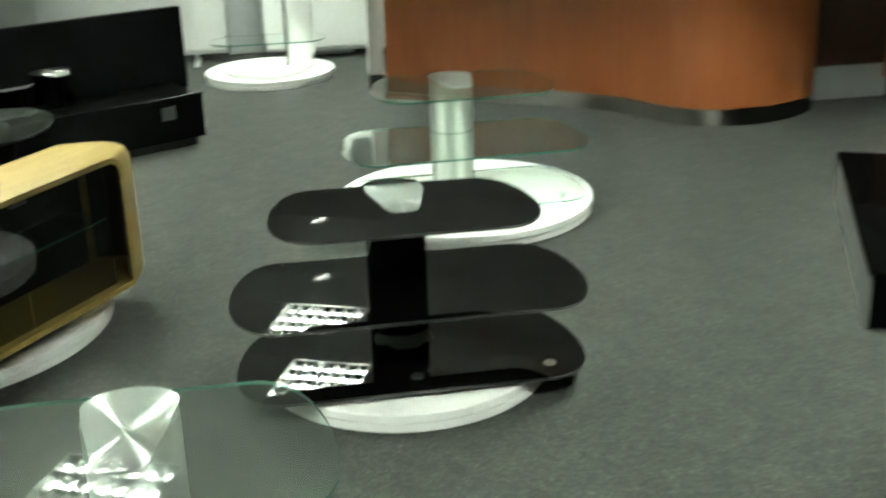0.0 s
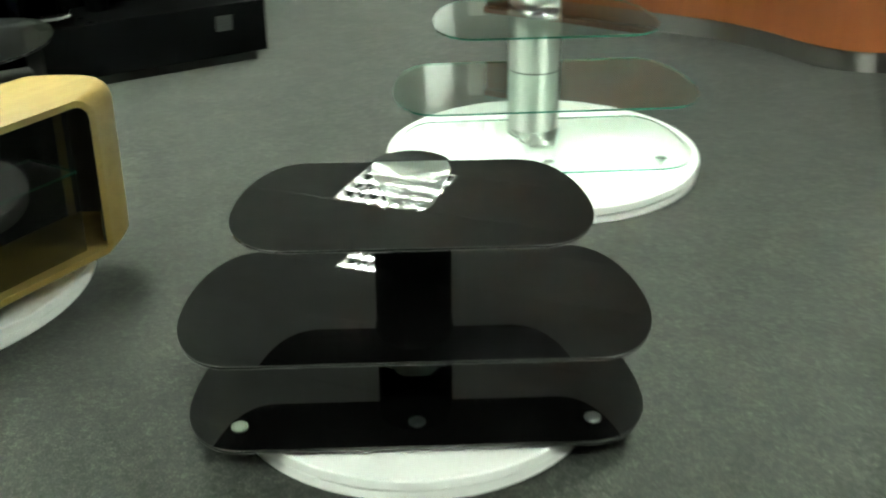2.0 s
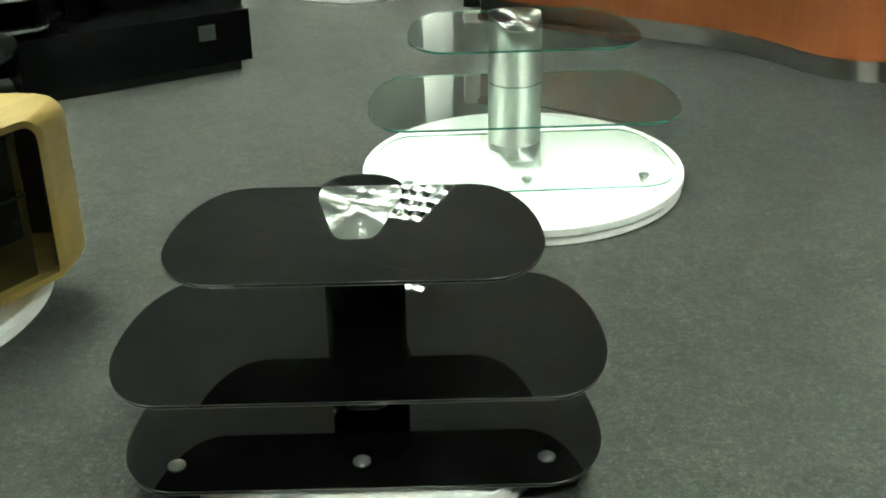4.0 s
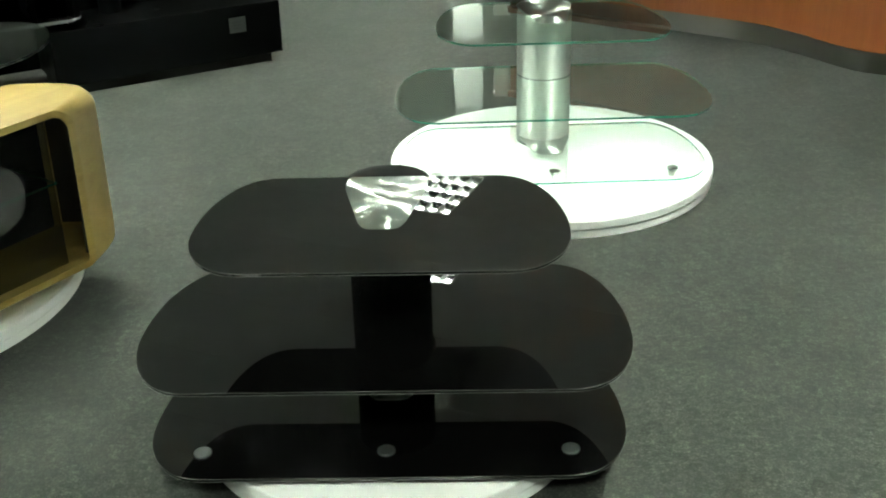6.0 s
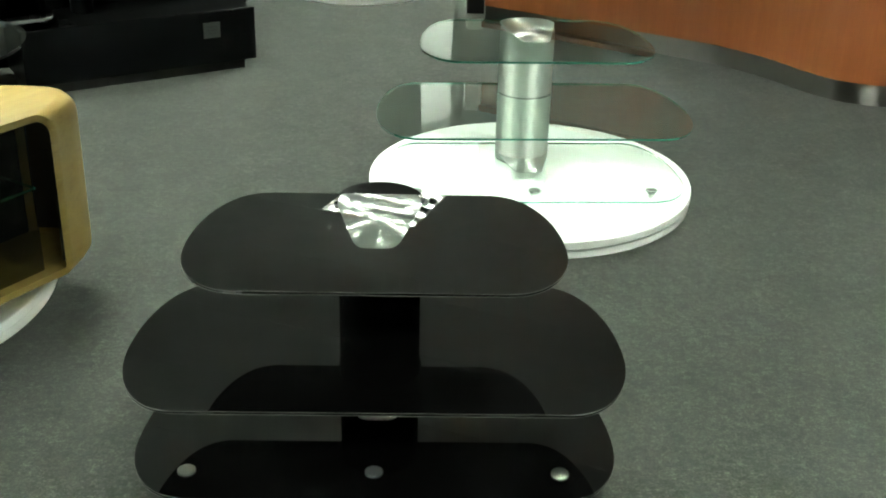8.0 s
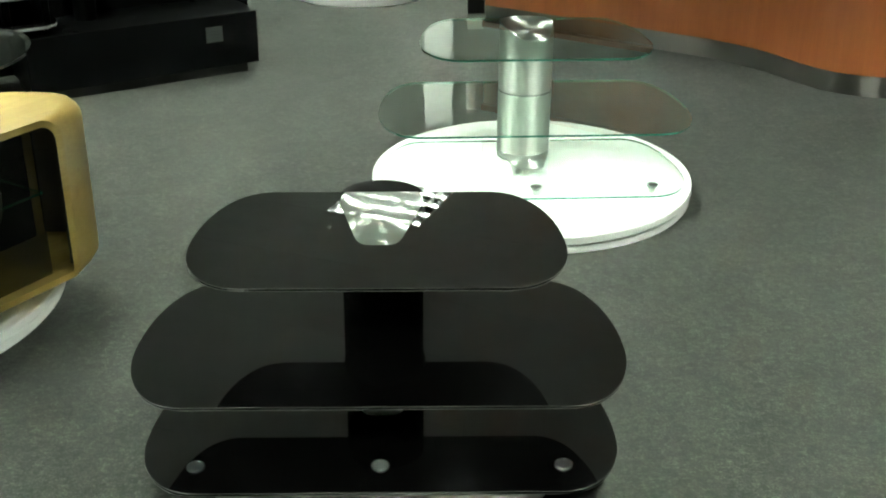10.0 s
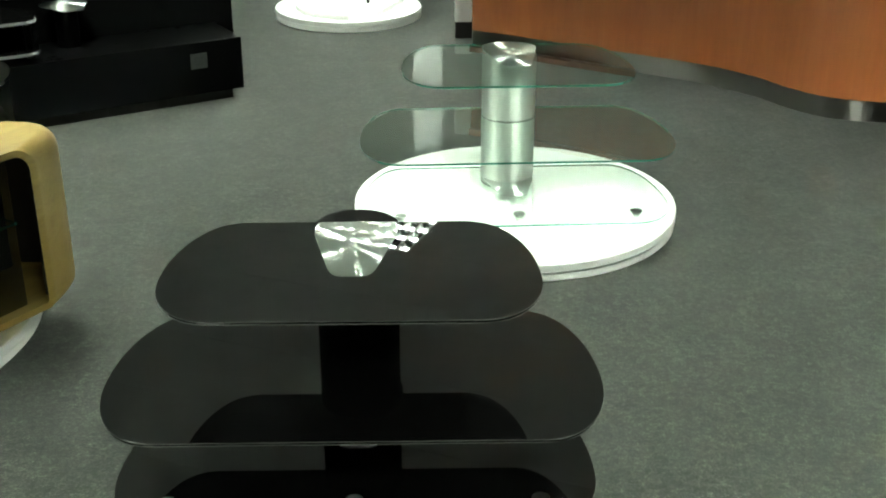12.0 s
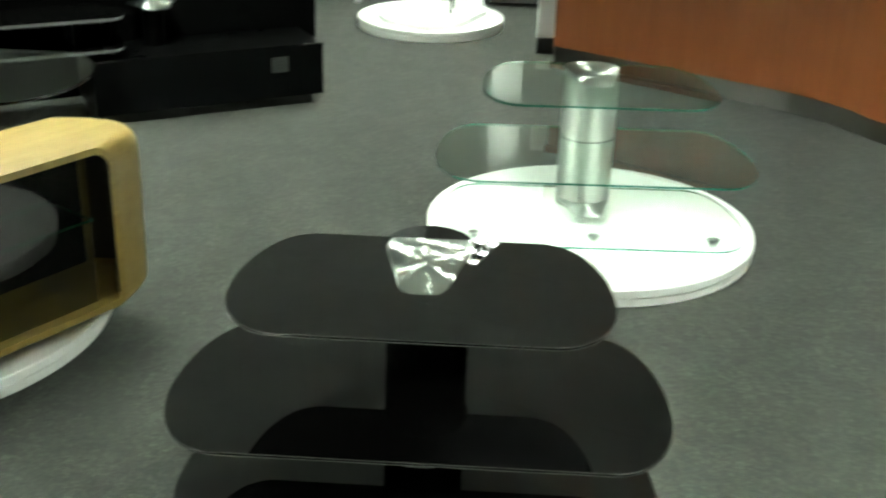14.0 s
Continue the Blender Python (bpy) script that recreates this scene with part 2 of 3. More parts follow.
def slab(outline, z0, z1, bevel=0.0, seg=2, edge_index=None, arris=False):
    """A plate with that outline; edge_index is the material of its rim."""
    bm = bmesh.new()
    low = [bm.verts.new((x, y, z0)) for x, y in outline]
    high = [bm.verts.new((x, y, z1)) for x, y in outline]
    bottom, top = bm.faces.new(low[::-1]), bm.faces.new(high)
    n = len(outline)
    for i in range(n):
        f = bm.faces.new((low[i], low[(i + 1) % n], high[(i + 1) % n], high[i]))
        if edge_index:
            f.material_index = edge_index
    if bevel:
        rim = list(bottom.edges) + list(top.edges)
        bmesh.ops.bevel(bm, geom=rim, offset=bevel, segments=seg, affect="EDGES", profile=0.5)
        if edge_index:
            for f in bm.faces:
                zs = [v.co.z for v in f.verts]
                flat, tall = max(zs) - min(zs) < 1e-6, max(zs) - min(zs) > bevel * 1.1
                f.material_index = (0 if zs[0] > z0 + 1e-5 else 2) if flat else (0 if arris and tall else edge_index)
    return bm


def pane(size, centre):
    """An upright pane whose gloss lies on its face towards +y."""
    bm = box(size, centre)
    for f in bm.faces:
        f.normal_update()
        f.material_index = 0 if f.normal.y > 0.9 else 1
    return bm


def arc(cx, cy, rx, ry, a0, a1, n):
    return [(cx + rx * math.cos(radians(a0 + (a1 - a0) * i / n)), cy + ry * math.sin(radians(a0 + (a1 - a0) * i / n))) for i in range(n + 1)]


def sweep(line, profile, closed=False):
    """Carries a profile of (offset to the right, height) along a plan line."""
    bm = bmesh.new()
    rows = []
    for i, p in enumerate(line):
        a, b = line[max(i - 1, 0)], line[min(i + 1, len(line) - 1)]
        d = Vector((b[0] - a[0], b[1] - a[1])).normalized()
        rows.append([bm.verts.new((p[0] + d.y * o, p[1] - d.x * o, z)) for o, z in profile])
    n = len(profile)
    for a, b in zip(rows, rows[1:]):
        for k in range(n):
            bm.faces.new((a[k], b[k], b[(k + 1) % n], a[(k + 1) % n]))
    bm.faces.new(rows[0])
    bm.faces.new(rows[-1][::-1])
    return bm


def spline(pts, n=8):
    out = []
    p = [Vector(pts[0]) * 2 - Vector(pts[1])] + [Vector(q) for q in pts] + [Vector(pts[-1]) * 2 - Vector(pts[-2])]
    for i in range(1, len(p) - 2):
        for k in range(n):
            t = k / n
            q = 0.5 * (2 * p[i] + (p[i + 1] - p[i - 1]) * t + (2 * p[i - 1] - 5 * p[i] + 4 * p[i + 1] - p[i + 2]) * t * t + (3 * p[i] - p[i - 1] - 3 * p[i + 1] + p[i + 2]) * t ** 3)
            out.append((q.x, q.y))
    out.append(tuple(pts[-1]))
    return out


# ---- the room ----
X0, X1, Y0, Y1 = -4.6, 5.0, -5.4, 6.7
floor = structure("floor", box((X1 - X0, Y1 - Y0, 0.1), ((X0 + X1) / 2, (Y0 + Y1) / 2, -0.05)), CARPET, "grey speckled loop-pile carpet across the shop floor", "carpet")
for name, size, c in (
    ("wall_north", (X1 - X0 + 0.4, 0.2, CEIL + 0.3), ((X0 + X1) / 2, Y1 + 0.1, CEIL / 2)),
    ("wall_south", (X1 - X0 + 0.4, 0.2, CEIL + 0.3), ((X0 + X1) / 2, Y0 - 0.1, CEIL / 2)),
    ("wall_west", (0.2, Y1 - Y0, CEIL + 0.3), (X0 - 0.1, (Y0 + Y1) / 2, CEIL / 2)),
    ("wall_east", (0.2, Y1 - Y0, CEIL + 0.3), (X1 + 0.1, (Y0 + Y1) / 2, CEIL / 2)),
):
    structure(name, box(size, c), WALL, "pale grey painted shop wall", "wall")

# Fittings with i = 1 are unseen, added on the grid for brightness.
FIX = [(0, 0), (-1, -1), (0, -1), (1, -1), (0, -2), (1, -2), (1, -3), (2, -3), (-1, 1)]
F0 = Vector((-0.085, 4.645, 0))


def fixture_place(i, j):
    return F0 + E1 * (5 * TILES * i) + E2 * (5 * TILES * j)


def inside(p, m=0.35):
    return X0 + m < p.x < X1 - m and Y0 + m < p.y < Y1 - m


def ceiling():
    """Square lay-in tiles on a grid, left out where the light fittings sit."""
    bm = bmesh.new()
    box((X1 - X0 + 0.3, Y1 - Y0 + 0.3, 0.05), ((X0 + X1) / 2, (Y0 + Y1) / 2, CEIL + 0.2), bm=bm)
    lamps = {(5 * i, 5 * j) for i, j in FIX if inside(fixture_place(i, j))}
    turn = Matrix.Rotation(GRID, 4, "Z")
    for a in range(-16, 17):
        for b in range(-22, 12):
            p = F0 + E1 * (TILES * a) + E2 * (TILES * b)
            if (a, b) in lamps or not inside(p, -0.45):
                continue
            made = bmesh.ops.create_cube(bm, size=1.0, matrix=Matrix.Translation((p.x, p.y, CEIL + 0.012)) @ turn @ Matrix.Diagonal((TILES - 0.022, TILES - 0.022, 0.016, 1)))
    for a in range(-17, 17):
        p = F0 + E1 * (TILES * (a + 0.5))
        bmesh.ops.create_cube(bm, size=1.0, matrix=Matrix.Translation((p.x, p.y, CEIL + 0.0105)) @ turn @ Matrix.Diagonal((0.022, 27, 0.013, 1)))
    for b in range(-22, 12):
        p = F0 + E2 * (TILES * (b + 0.5))
        bmesh.ops.create_cube(bm, size=1.0, matrix=Matrix.Translation((p.x, p.y, CEIL + 0.0115)) @ turn @ Matrix.Diagonal((23, 0.022, 0.013, 1)))
    return structure("ceiling", bm, TILE, "white lay-in tile ceiling on a square grid", "ceiling")


ceiling()


def ceiling_light(m):
    t = thing("ceiling_light", m @ Matrix.Diagonal((1.055, 1.055, 1, 1)), "square recessed fluorescent light with bright metal louvre", "ceiling light", "ceiling lights")
    bm = bmesh.new()
    box((0.58, 0.58, 0.006), (0, 0, 0.095), bm=bm)
    for s in (-1, 1):
        box((0.006, 0.58, 0.1), (s * 0.287, 0, 0.047), bm=bm)
        box((0.568, 0.006, 0.1), (0, s * 0.287, 0.047), bm=bm)
    part("housing", bm, HOUSING, t)
    tube = None
    for k in range(4):
        at = pose(0, -0.21 + 0.14 * k, 0.068, 0, 90, 0)
        if tube is None:
            tube = part("tube", lathe([(0, -0.27), (0.012, -0.27), (0.012, 0.27), (0, 0.27)], 10), GLOW, t, "glowing white fluorescent tube", at)
        else:
            again(tube, t, at)
    long = None
    for k in range(5):
        at = pose(0, -0.28 + 0.14 * k, 0.025)
        bm = bmesh.new()
        if long is None:
            v = [(-0.282, -0.02, 0.02), (0.282, -0.02, 0.02), (0.282, 0.02, 0.02), (-0.282, 0.02, 0.02), (-0.282, 0, -0.021), (0.282, 0, -0.021)]
            v = [bm.verts.new(q) for q in v]
            for f in ((0, 1, 2, 3), (0, 4, 5, 1), (3, 2, 5, 4), (0, 3, 4), (1, 5, 2)):
                bm.faces.new([v[i] for i in f])
            long = part("blade", bm, LOUVRE, t, "", at)
        else:
            bm.free()
            again(long, t, at)
    cross = None
    for k in range(8):
        at = pose(-0.2835 + 0.081 * k, 0, 0.025)
        if cross is None:
            bm = bmesh.new()
            v = [(-0.014, -0.28, 0.0215), (0.014, -0.28, 0.0215), (0.014, 0.28, 0.0215), (-0.014, 0.28, 0.0215), (0, -0.28, -0.0235), (0, 0.28, -0.0235)]
            v = [bm.verts.new(q) for q in v]
            for f in ((0, 3, 2, 1), (0, 4, 5, 3), (1, 2, 5, 4), (0, 1, 4), (3, 5, 2)):
                bm.faces.new([v[i] for i in f])
            cross = part("crossblade", bm, CROSS, t, "", at)
        else:
            again(cross, t, at)
    return t


light = None
for i, j in FIX:
    p = fixture_place(i, j)
    if not inside(p):
        continue
    at = Matrix.Translation((p.x, p.y, CEIL)) @ Matrix.Rotation(GRID, 4, "Z")
    if light is None:
        light = ceiling_light(at)
    else:
        copy_thing(light, at)


# ---- round plinths ----
def plinth(x, y, r, label, h=0.06):
    g = h * 0.5
    t = thing("round_plinth", pose(x, y, 0), label, "plinth", "round plinths")
    part("base", lathe([(0, 0), (r - 0.007, 0), (r - 0.004, 0.003), (r - 0.004, g - 0.002), (r - 0.008, g), (0, g)], 120), WHITE, t)
    part("top", lathe([(0, g + 0.001), (r - 0.004, g + 0.001), (r, g + 0.004), (r, h - 0.004), (r - 0.001, h - 0.0015), (r - 0.004, h), (0, h)], 120), WHITE, t)
    return t


# ---- glass-shelf stands ----
def shelf_outline(w, front, back, belly, ab, af):
    right = arc(w - af, belly, af, belly - front, -90, 0, 12) + arc(w - ab, belly, ab, back - belly, 0, 90, 14)[1:]
    return right + [(-x, y) for x, y in right[::-1]]


def plate_outline(y0, y1, tip, wide):
    """Rounded at the back round the column, drawn in to a blunt tip in front."""
    pts = [(tip * 0.55, y0), (tip * 0.85, y0 + 0.006), (tip, y0 + 0.022), (tip + (wide - tip) * 0.55, y0 + (y1 - y0) * 0.42)]
    pts += [(wide * 0.97, y1 - 0.1), (wide, y1 - 0.075)]
    pts += arc(0, y1 - 0.075, wide, 0.075, 8, 90, 10)
    return pts + [(-x, y) for x, y in pts[-2::-1]]


SHELVES = (("bottom_shelf", 0.528, -0.093, 0.1, 0.085), ("middle_shelf", 0.532, -0.118, 0.105, 0.315), ("top_shelf", 0.399, -0.055, 0.13, 0.55))
COLY, COLR = 0.39, 0.096


def tv_stand(m, black, label, lift=0.06, tiers=(0, 1, 2)):
    t = thing("tv_stand", m, label, "tv stand", "glass-shelf tv stands")
    for name, w, front, belly, z in [SHELVES[k] for k in tiers]:
        deep = 0.435
        if not black:
            w, deep = (w if w > 0.45 else 0.388), 0.47
        out = shelf_outline(w, front, deep, belly, 0.148 if w > 0.45 else 0.145, 0.135 if w > 0.45 else 0.13)
        out = [(x + (0.002 if w > 0.45 and black else 0), y) for x, y in out]
        z -= lift
        s = part(name, slab(out, z - (0.008 if black else 0.007), z, 0.0013 if black else 0.0014, 1, 1, black), (BLACKGLASS, EDGE_GLINT, UNDERPAINT) if black else (CLEAR, EDGE, UNDER), t)
        if not black:
            s.visible_shadow = False
    zt = 0.55 - lift
    tone = BLACKGLOSS if black else STEEL
    for name, z0, z1 in (("column", 0.004, 0.25), ("column", 0.254, zt - (0.0225 if black else 0.0095))):
        part(name, lathe([(0, z0), (COLR - 0.002, z0), (COLR, z0 + 0.003), (COLR, z1 - 0.003), (COLR - 0.002, z1), (0, z1)], 64), tone, t, "" if black else "brushed steel column", pose(0, COLY, 0))
    for z in (0.0, 0.252):
        part("joint_ring", lathe([(COLR - 0.006, z - 0.004), (COLR - 0.0012, z - 0.004), (COLR - 0.0012, z + 0.005), (COLR - 0.006, z + 0.005)], 48), BLACKMATT, t, "", pose(0, COLY, 0.004 if z == 0 else 0))
    if black:
        part("column_cap", lathe([(0, zt - 0.022), (0.099, zt - 0.022), (0.101, zt - 0.02), (0.101, zt - 0.012), (0.099, zt - 0.0095), (0, zt - 0.0095)], 64), UNDERPAINT, t, "", pose(0, 0.435, 0.0))
        tops = ((0.143, 0.4335, 0.047, 0.094, zt, True), (0.2, 0.33, 0.05, 0.09, 0.085 - lift + 0.0012, True))
    else:
        tops = ((0.158, 0.49, 0.05, 0.096, zt + 0.002, False), (0.158, 0.42, 0.05, 0.09, 0.085 - lift + 0.0012, False))
    for y0, y1, tip, wide, z, flat in tops if 0 in tiers else tops[:1]:
        out = plate_outline(y0, y1, tip, wide)
        if flat:
            out = [(tip * 0.45, y0), (tip * 0.72, y0 + 0.004), (tip * 0.92, y0 + 0.016), (tip + 0.004, y0 + 0.034), (wide * 0.985, y1 - 0.075), (wide, y1 - 0.04), (wide * 0.97, y1 - 0.012), (wide * 0.9, y1)]
            out = out + [(-x, y) for x, y in out[::-1]]
        part("hub_plate", slab(out, z - 0.001, z + (0.0006 if flat else 0.0015), 0.0002, 1), SPUN, t, "lathe-turned bright metal plate")
    if 0 not in tiers:
        return t
    bolt = None
    for x in (-0.4, 0, 0.4):
        at = pose(x, 0, 0.085 - lift)
        if bolt is None:
            bolt = part("bolt", lathe([(0, -0.009), (0.0125, -0.009), (0.0135, -0.001), (0.0195, 0.0), (0.0195, 0.004), (0.0182, 0.0052), (0, 0.0052)], 24), BOLT, t, "turned metal bolt head", at)
        else:
            again(bolt, t, at)
    foot = None
    for x, y in ((-0.4, 0), (0.4, 0), (0, 0)):
        at = pose(x, y, 0)
        if foot is None:
            foot = part("foot", lathe([(0, 0), (0.009, 0), (0.011, 0.002), (0.011, 0.0158), (0, 0.0158)], 16), BLACKMATT if black else WHITE, t, "", at)
        else:
            again(foot, t, at)
    return t


plinth(0.0, 0.27, 0.455, "round white laminate plinth under the black glass stand")
plinth(0.485, 1.795, 0.566, "round white laminate plinth under the clear glass stand")
plinth(-0.702, -0.98, 0.24, "round white laminate plinth under a clear glass stand", 0.075)
plinth(-1.62, 0.93, 0.66, "round white laminate plinth under the oak cabinet")
plinth(-1.73, 1.95, 0.34, "round white laminate plinth under a glass side table")
plinth(-0.26, 4.88, 0.432, "round white laminate plinth under the white display stand")

tv_stand(pose(0, 0, 0.06), True, "three-tier oval tv stand in glossy black glass with black column")
tv_stand(pose(0.484, 1.588, 0.06, 0, 0, 2.2), False, "three-tier oval tv stand of clear glass on a brushed steel column")
tv_stand(pose(-0.702, -1.37, 0.075), False, "single-shelf oval tv stand of clear glass on a steel column", tiers=(2,))


def side_table():
    t = thing("side_table", pose(-1.59, 1.63, 0.06), "oval clear glass side table with dark rim", "table")
    top = part("top", slab(shelf_outline(0.405, -0.36, 0.28, -0.02, 0.2, 0.28), 0.48, 0.49, 0.0016, 2, 1), (CLEAR, BLACKGLOSS, UNDER), t)
    top.visible_shadow = False
    part("column", lathe([(0, 0.014), (0.06, 0.014), (0.06, 0.479), (0, 0.479)], 40), STEEL, t, "", pose(-0.12, 0.1, 0))
    part("base", lathe([(0, 0), (0.2, 0), (0.2, 0.008), (0.196, 0.012), (0, 0.0145)], 48), STEEL, t, "", pose(-0.12, 0.1, 0))
    return t


side_table()


# ---- oak cabinet ----
def oak_cabinet():
    """Local x runs along the front from its far end, y into the cabinet, z up."""
    L, D, HT, R, T = 0.95, 0.29, 0.468, 0.068, 0.019
    t = thing("oak_cabinet", pose(-0.857, 0.835, 0.06, 0, 0, 236.5), "low bent-oak cabinet with smoked glass doors and black cheeks", "cabinet")

    bulge = [(0, 0), (0.006, 0.012), (0.02, 0.043), (0.04, 0.085), (0.07, 0.132), (0.1, 0.16), (0.135, 0.173), (0.17, 0.168), (0.21, 0.148), (0.25, 0.12), (D, 0.085)]

    def ring(r, inset, e):
        a, b, c, d = inset - e, L - inset + e, inset, HT - inset
        q = 0.022 if inset == 0 else 0.008
        return (arc(b - r, d - r, r, r, 0, 90, 8) + arc(a + r, d - r, r, r, 90, 180, 8) + arc(a + q, c + q, q, q, 180, 270, 8) + arc(b - q, c + q, q, q, 270, 360, 8))
    loops = [(ring(R, 0, e), y) for y, e in bulge] + [(ring(R - T, T, e), y) for y, e in bulge[::-1]]
    bm = bmesh.new()
    rows = [[bm.verts.new((x, -y, z + 0.078)) for x, z in o] for o, y in loops]
    n = len(rows[0])
    for a, b in zip(rows, rows[1:] + rows[:1]):
        for i in range(n):
            bm.faces.new((a[i], a[(i + 1) % n], b[(i + 1) % n], b[i]))
    bmesh.ops.bevel(bm, geom=[e for e in bm.edges if len(e.link_faces) == 2 and e.calc_face_angle(0) > 0.9], offset=0.002, segments=2, affect="EDGES")
    shell = part("shell", bm, OAK, t)
    shell.data.set_sharp_from_angle(angle=radians(32))
    for k in (0, 1):
        line = [(T + 0.003 - e if k == 0 else L - T - 0.003 + e, -y) for y, e in bulge if 0.004 < y < 0.28]
        part("cheek", sweep(line, [(0, 0.113), (0, HT + 0.045), (-0.012 if k == 0 else 0.012, HT + 0.045), (-0.012 if k == 0 else 0.012, 0.113)]), BLACKMATT, t, "black inner cheek")
    w = (L - 2 * T - 0.1) / 2
    for k in (0, 1):
        d = part("door", pane((w - 0.003, 0.006, HT - 2 * T - 0.012), (T + 0.05 + w * (k + 0.5), -0.03, HT / 2 + 0.078)), (SMOKED, SMOKED_BACK), t, "smoked glass door")
        d.visible_shadow = False
    part("back_panel", box((L - 2 * T + 0.19, 0.008, HT - 2 * T - 0.004), (L / 2, -D + 0.02, HT / 2 + 0.078)), BLACKWOOD, t, "black back panel")
    s = part("shelf", slab([(T + 0.02, -0.06), (T + 0.02, -D + 0.04), (L - T - 0.02, -D + 0.04), (L - T - 0.02, -0.06)], HT / 2 + 0.085, HT / 2 + 0.093, 0.001, 1, 1), (CLEAR, EDGE, UNDER), t, "clear glass shelf")
    s.visible_shadow = False
    part("door_catch", box((0.07, 0.012, 0.014), (L / 2, -0.02, HT + 0.045), 0.002), BLACKMATT, t, "small black door catch")
    part("base", box((0.42, 0.09, 0.078), (0.4, -0.235, 0.039), 0.003), BLACKMATT, t)
    return t


oak_cabinet()


# ---- black cabinet with backboard ----
def black_cabinet():
    t = thing("black_cabinet", pose(-1.627, 2.685, 0, 0, 0, 29.9), "long black lacquered media cabinet with a grey sticker", "cabinet")
    L, D = 1.115, 0.34
    part("body", box((L - 0.075, D, 0.24), (L / 2 + 0.0375, D / 2, 0.165), 0.004), BLACKWOOD, t)
    part("recessed_base", box((L - 0.14, D - 0.05, 0.045), (L / 2 + 0.02, D / 2, 0.0225)), BLACKMATT, t)
    sticker = part("sticker", box((0.078, 0.002, 0.07), (0.905, -0.0012, 0.2), 0.0005, 1), STICKER, t, "small grey square sticker")
    for k, w in enumerate((0.05, 0.056, 0.04)):
        part("print_line", box((w, 0.001, 0.006), (0.905, -0.0025, 0.215 - 0.015 * k)), INK, sticker)
    part("column", lathe([(0, 0.285), (0.05, 0.285), (0.05, 0.466), (0, 0.466)], 40), BLACKWOOD, t, "", pose(0.4, 0.24, 0))
    part("hub_plate", slab(plate_outline(0.09, 0.335, 0.05, 0.105), 0.467, 0.4695, 0.0005, 1), SPUN, t, "lathe-turned bright metal plate", pose(0.4, 0.0, 0))
    for z in (0.455, 0.321):
        part("glass_shelf", slab(shelf_outline(0.5, 0.0, 0.345, 0.12, 0.1, 0.06), z, z + 0.013, 0.005, 1, 1, True), (BLACKGLASS, EDGE_GLINT, UNDERPAINT), t, "", pose(-0.26, 0, 0))
    for x in (0.04, 0.2):
        part("shelf_post", box((0.03, 0.2, 0.17), (x, 0.2, 0.37), 0.003), BLACKWOOD, t)
    return t


black_cabinet()


def black_board():
    t = thing("upright_board", pose(-1.627, 2.685, 0, 0, 0, 29.9), "large upright black board standing behind the black cabinet", "board")
    part("face", box((1.95, 0.05, 0.655), (0.245, 0.385, 0.365), 0.006), BLACKWOOD, t)
    for x in (-0.5, 0.9):
        part("foot", box((0.12, 0.1, 0.038), (x, 0.39, 0.019), 0.004), BLACKMATT, t)
    return t


black_board()


# ---- wavy counter ----
def counter():
    t = thing("reception_counter", pose(0, 0, 0), "wavy cherry-veneered counter with a steel kick plate", "counter")
    line = spline([(0.44, 4.12), (0.78, 3.91), (1.08, 3.71), (1.33, 3.55), (1.54, 3.4), (1.72, 3.2), (1.83, 3.01), (1.96, 2.87), (2.16, 2.8), (2.4, 2.82), (2.6, 2.91), (2.74, 3.02)], 8)
    part("front", sweep(line, [(0, 0.095), (0, 1.08), (-0.04, 1.08), (-0.04, 0.095)]), CHERRY, t)
    part("kick_plate", sweep(line, [(-0.006, 0.0), (-0.006, 0.095), (-0.03, 0.095), (-0.03, 0.0)]), KICK, t, "brushed steel kick plate")
    part("worktop", sweep(line, [(0.03, 1.08), (0.03, 1.115), (-0.5, 1.115), (-0.5, 1.08)]), CHERRY, t)
    part("end_panel", box((0.035, 0.6, 1.0), (2.74, 3.36, 0.58), 0.002), CHERRY, t)
    return t


counter()


def counter_side():
    t = thing("counter_return", pose(2.91, 3.0, 0), "dark-veneered counter return with grey kick plate", "counter")
    part("front", box((0.9, 0.04, 0.88), (0.4, 0.25, 0.64)), DARKWOOD, t)
    part("kick_plate", box((0.9, 0.03, 0.2), (0.4, 0.25, 0.1)), GREY, t)
    part("wing", sweep(spline([(0.33, 0.62), (0.36, 0.3), (0.5, 0.0), (0.8, -0.2)], 6), [(0, 0.12), (0, 1.08), (-0.04, 1.08), (-0.04, 0.12)]), CHERRY, t)
    part("wing_kick_plate", sweep(spline([(0.33, 0.62), (0.36, 0.3), (0.5, 0.0), (0.8, -0.2)], 6), [(-0.02, 0), (-0.02, 0.12), (-0.035, 0.12), (-0.035, 0)]), KICK, t)
    return t


counter_side()

post = thing("white_post", pose(0.402, 4.367, 0), "white square post with black foot beside the counter", "post")
part("shaft", box((0.09, 0.09, 1.1), (0, 0, 0.64), 0.004), WHITE, post)
part("foot", box((0.094, 0.094, 0.09), (0, 0, 0.045), 0.003), BLACKMATT, post, "black foot")


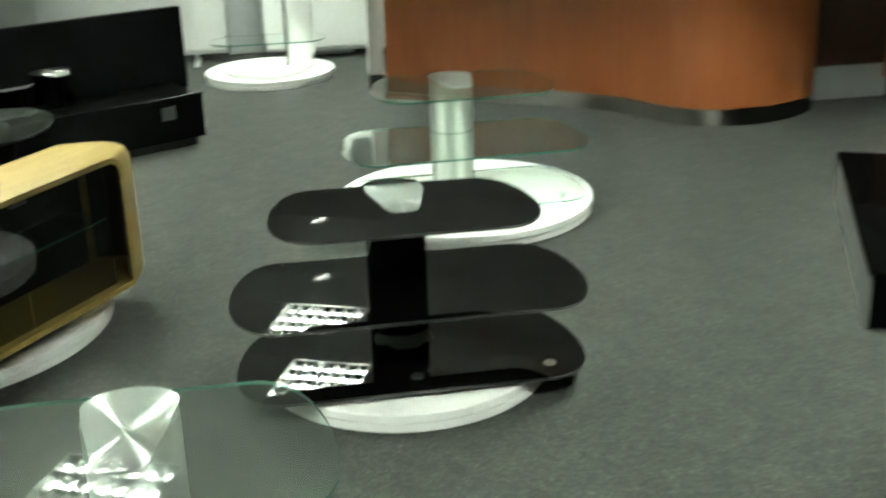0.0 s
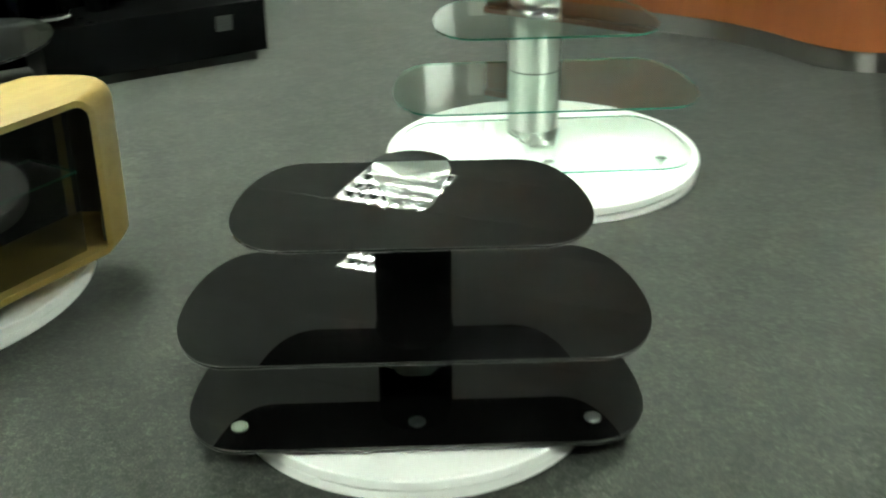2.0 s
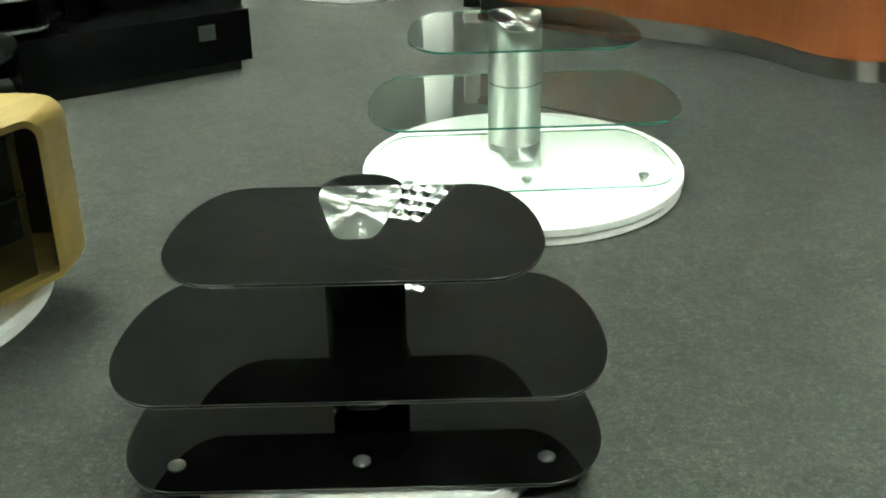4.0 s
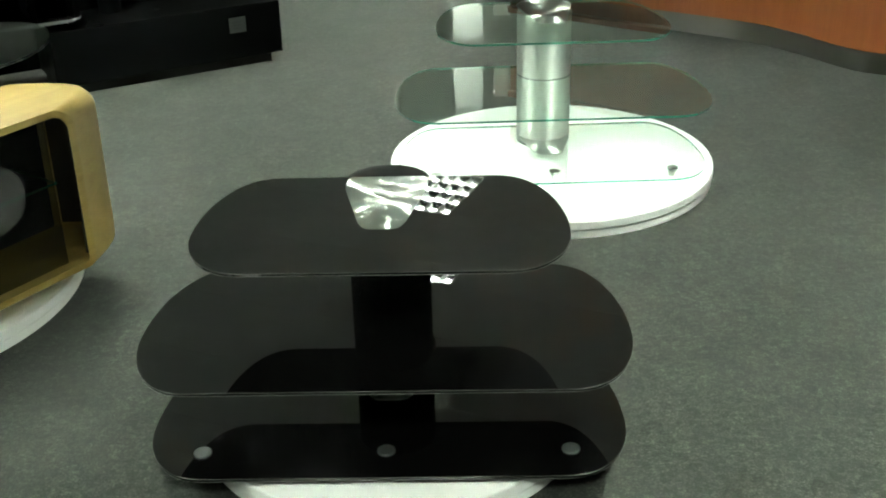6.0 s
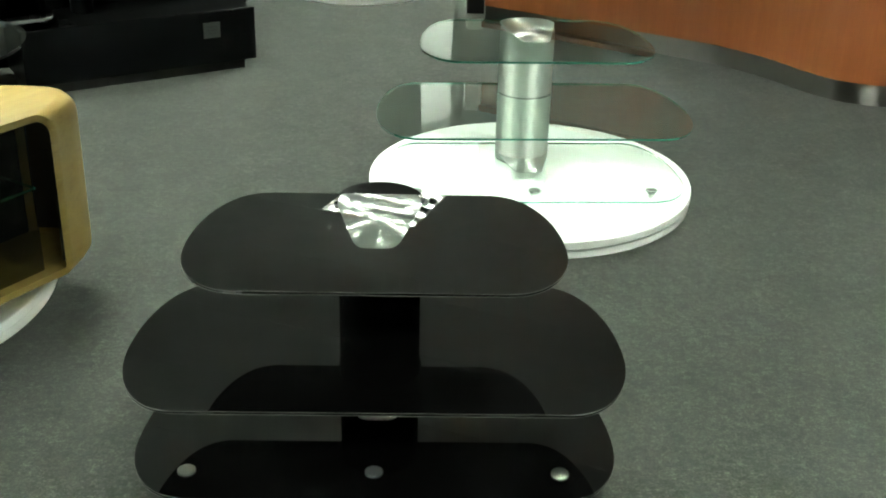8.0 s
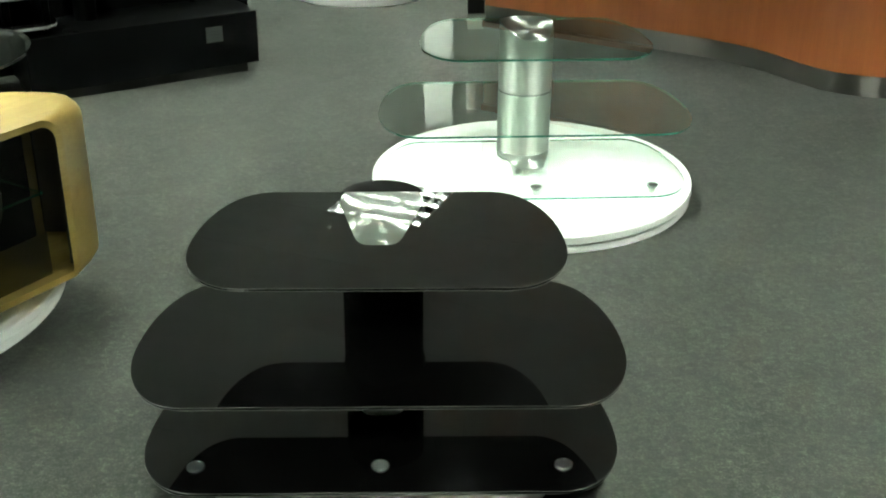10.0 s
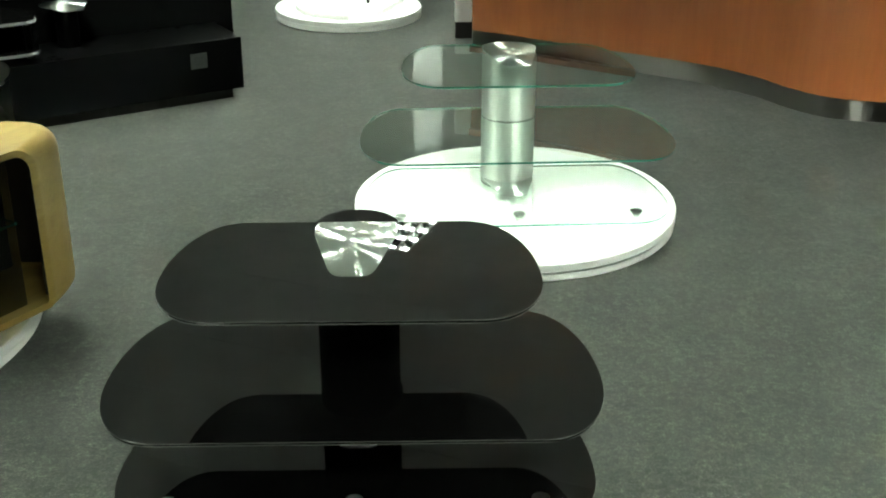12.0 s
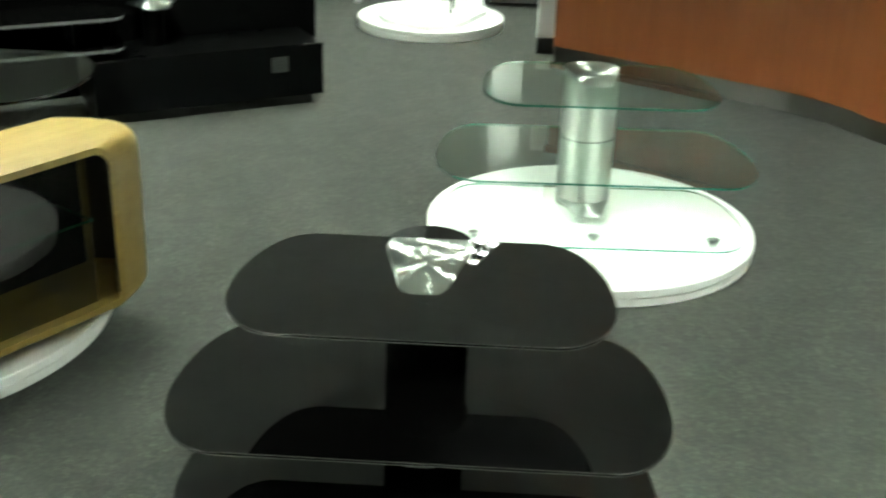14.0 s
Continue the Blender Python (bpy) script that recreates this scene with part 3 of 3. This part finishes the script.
# ---- white display stand on the far plinth ----
def far_stand():
    t = thing("display_stand", pose(-0.26, 4.74, 0.06), "white display stand with glass shelf and slim white column", "stand")
    out = [(-0.3, 0.02), (-0.25, -0.1), (-0.06, -0.235), (0.02, -0.25), (0.2, -0.12), (0.25, 0.0), (0.33, 0.2), (0.32, 0.33), (0.2, 0.38), (-0.1, 0.36), (-0.26, 0.25)]
    part("base", slab(out, 0, 0.032, 0.008, 3), WHITE, t)
    part("column", slab(arc(0, 0, 0.09, 0.05, 0, 348, 30), 0.032, 0.75, 0.003), WHITE, t, "", pose(0.22, 0.2, 0))
    part("rod", lathe([(0, 0.032), (0.009, 0.032), (0.009, 0.75), (0, 0.75)], 12), BLACKMATT, t, "thin dark rod", pose(0.12, 0.06, 0))
    g = part("glass_shelf", slab(shelf_outline(0.38, -0.12, 0.25, 0.05, 0.15, 0.15), 0.21, 0.218, 0.0015, 2, 1), (CLEAR, EDGE, UNDER), t)
    g.visible_shadow = False
    return t


far_stand()


# ---- display panels by the far wall ----
def display_panel(m, w, label):
    t = thing("room_divider", m, label, "divider", "white room dividers")
    part("board", box((w, 0.03, 1.15), (0, 0, 0.665), 0.004), PANEL, t)
    part("bottom_rail", box((w, 0.045, 0.03), (0, 0, 0.075), 0.003), SILVER, t)
    for s in (-1, 1):
        f = part("foot", box((0.04, 0.3, 0.012), (s * (w / 2 - 0.22), -0.04, 0.006), 0.003), SILVER, t)
        part("foot_post", box((0.03, 0.03, 0.055), (s * (w / 2 - 0.22), 0, 0.0345)), SILVER, t)
    return t


display_panel(pose(-1.19, 5.6, 0), 1.3, "tall white free-standing room divider on metal feet")
display_panel(pose(0.43, 5.45, 0, 0, 0, -6), 1.4, "tall white free-standing room divider on metal feet")
part("shaft", box((0.26, 0.26, CEIL), (0, 0, CEIL / 2), 0.01), GREY, thing("grey_column", pose(-0.4, 5.93, 0), "square grey column behind the white panels", "column"))


# ---- low cabinet with a silver side ----
def low_cabinet():
    t = thing("low_cabinet", pose(1.53, 0.19, 0, 0, 0, 66.5), "low black glass-topped cabinet with silver side panel", "cabinet")
    L, D = 1.45, 0.5
    part("side_panel", box((L, 0.012, 0.17), (L / 2, -0.006, 0.085), 0.002), SILVER, t, "silver side panel")
    part("body", box((L, D, 0.19), (L / 2, -D / 2 - 0.0125, 0.095), 0.003), BLACKWOOD, t)
    part("top", box((L + 0.02, D + 0.03, 0.012), (L / 2, -D / 2 - 0.012, 0.197), 0.003), BLACKGLASS, t, "black glass top")
    return t


low_cabinet()


notice = thing("notice_board", pose(0.24, 5.7, 0), "tall narrow white notice board with two small dark notes", "board")
part("board", box((0.2, 0.03, 1.96), (-0.02, 0, 1.02), 0.004), PANEL, notice)
part("foot", box((0.3, 0.2, 0.04), (0, 0, 0.02), 0.004), SILVER, notice)
for k in (-1, 1):
    part("note", box((0.03, 0.003, 0.08), (0.045 * k - 0.02, -0.0175, 1.36)), INK, notice, "small dark note")


def downlight():
    t = thing("downlight", pose(0.03, 5.5, CEIL), "small recessed downlight with two short tubes", "downlight")
    part("ring", lathe([(0.06, 0.002), (0.068, -0.003), (0.074, -0.002), (0.074, 0.003)], 32), TILE, t)
    for k in (-1, 1):
        part("tube", lathe([(0, -0.03), (0.003, -0.029), (0.003, 0.029), (0, 0.03)], 10), GLOW_SMALL, t, "short glowing tube", pose(0.026 * k, 0.02 * k, -0.012, 90, 0, -30))
    return t


downlight()


tv_foot = thing("television_foot", pose(2.3, 1.0, 0.203, 0, 0, 66), "oval black television foot on the low cabinet", "foot")
part("plate", slab(arc(0, 0, 0.17, 0.11, 0, 354, 48), 0, 0.014, 0.004, 2), BLACKGLOSS, tv_foot)
part("neck", slab(arc(0, 0, 0.05, 0.025, 0, 348, 24), 0.014, 0.11, 0.002, 1), BLACKGLOSS, tv_foot)
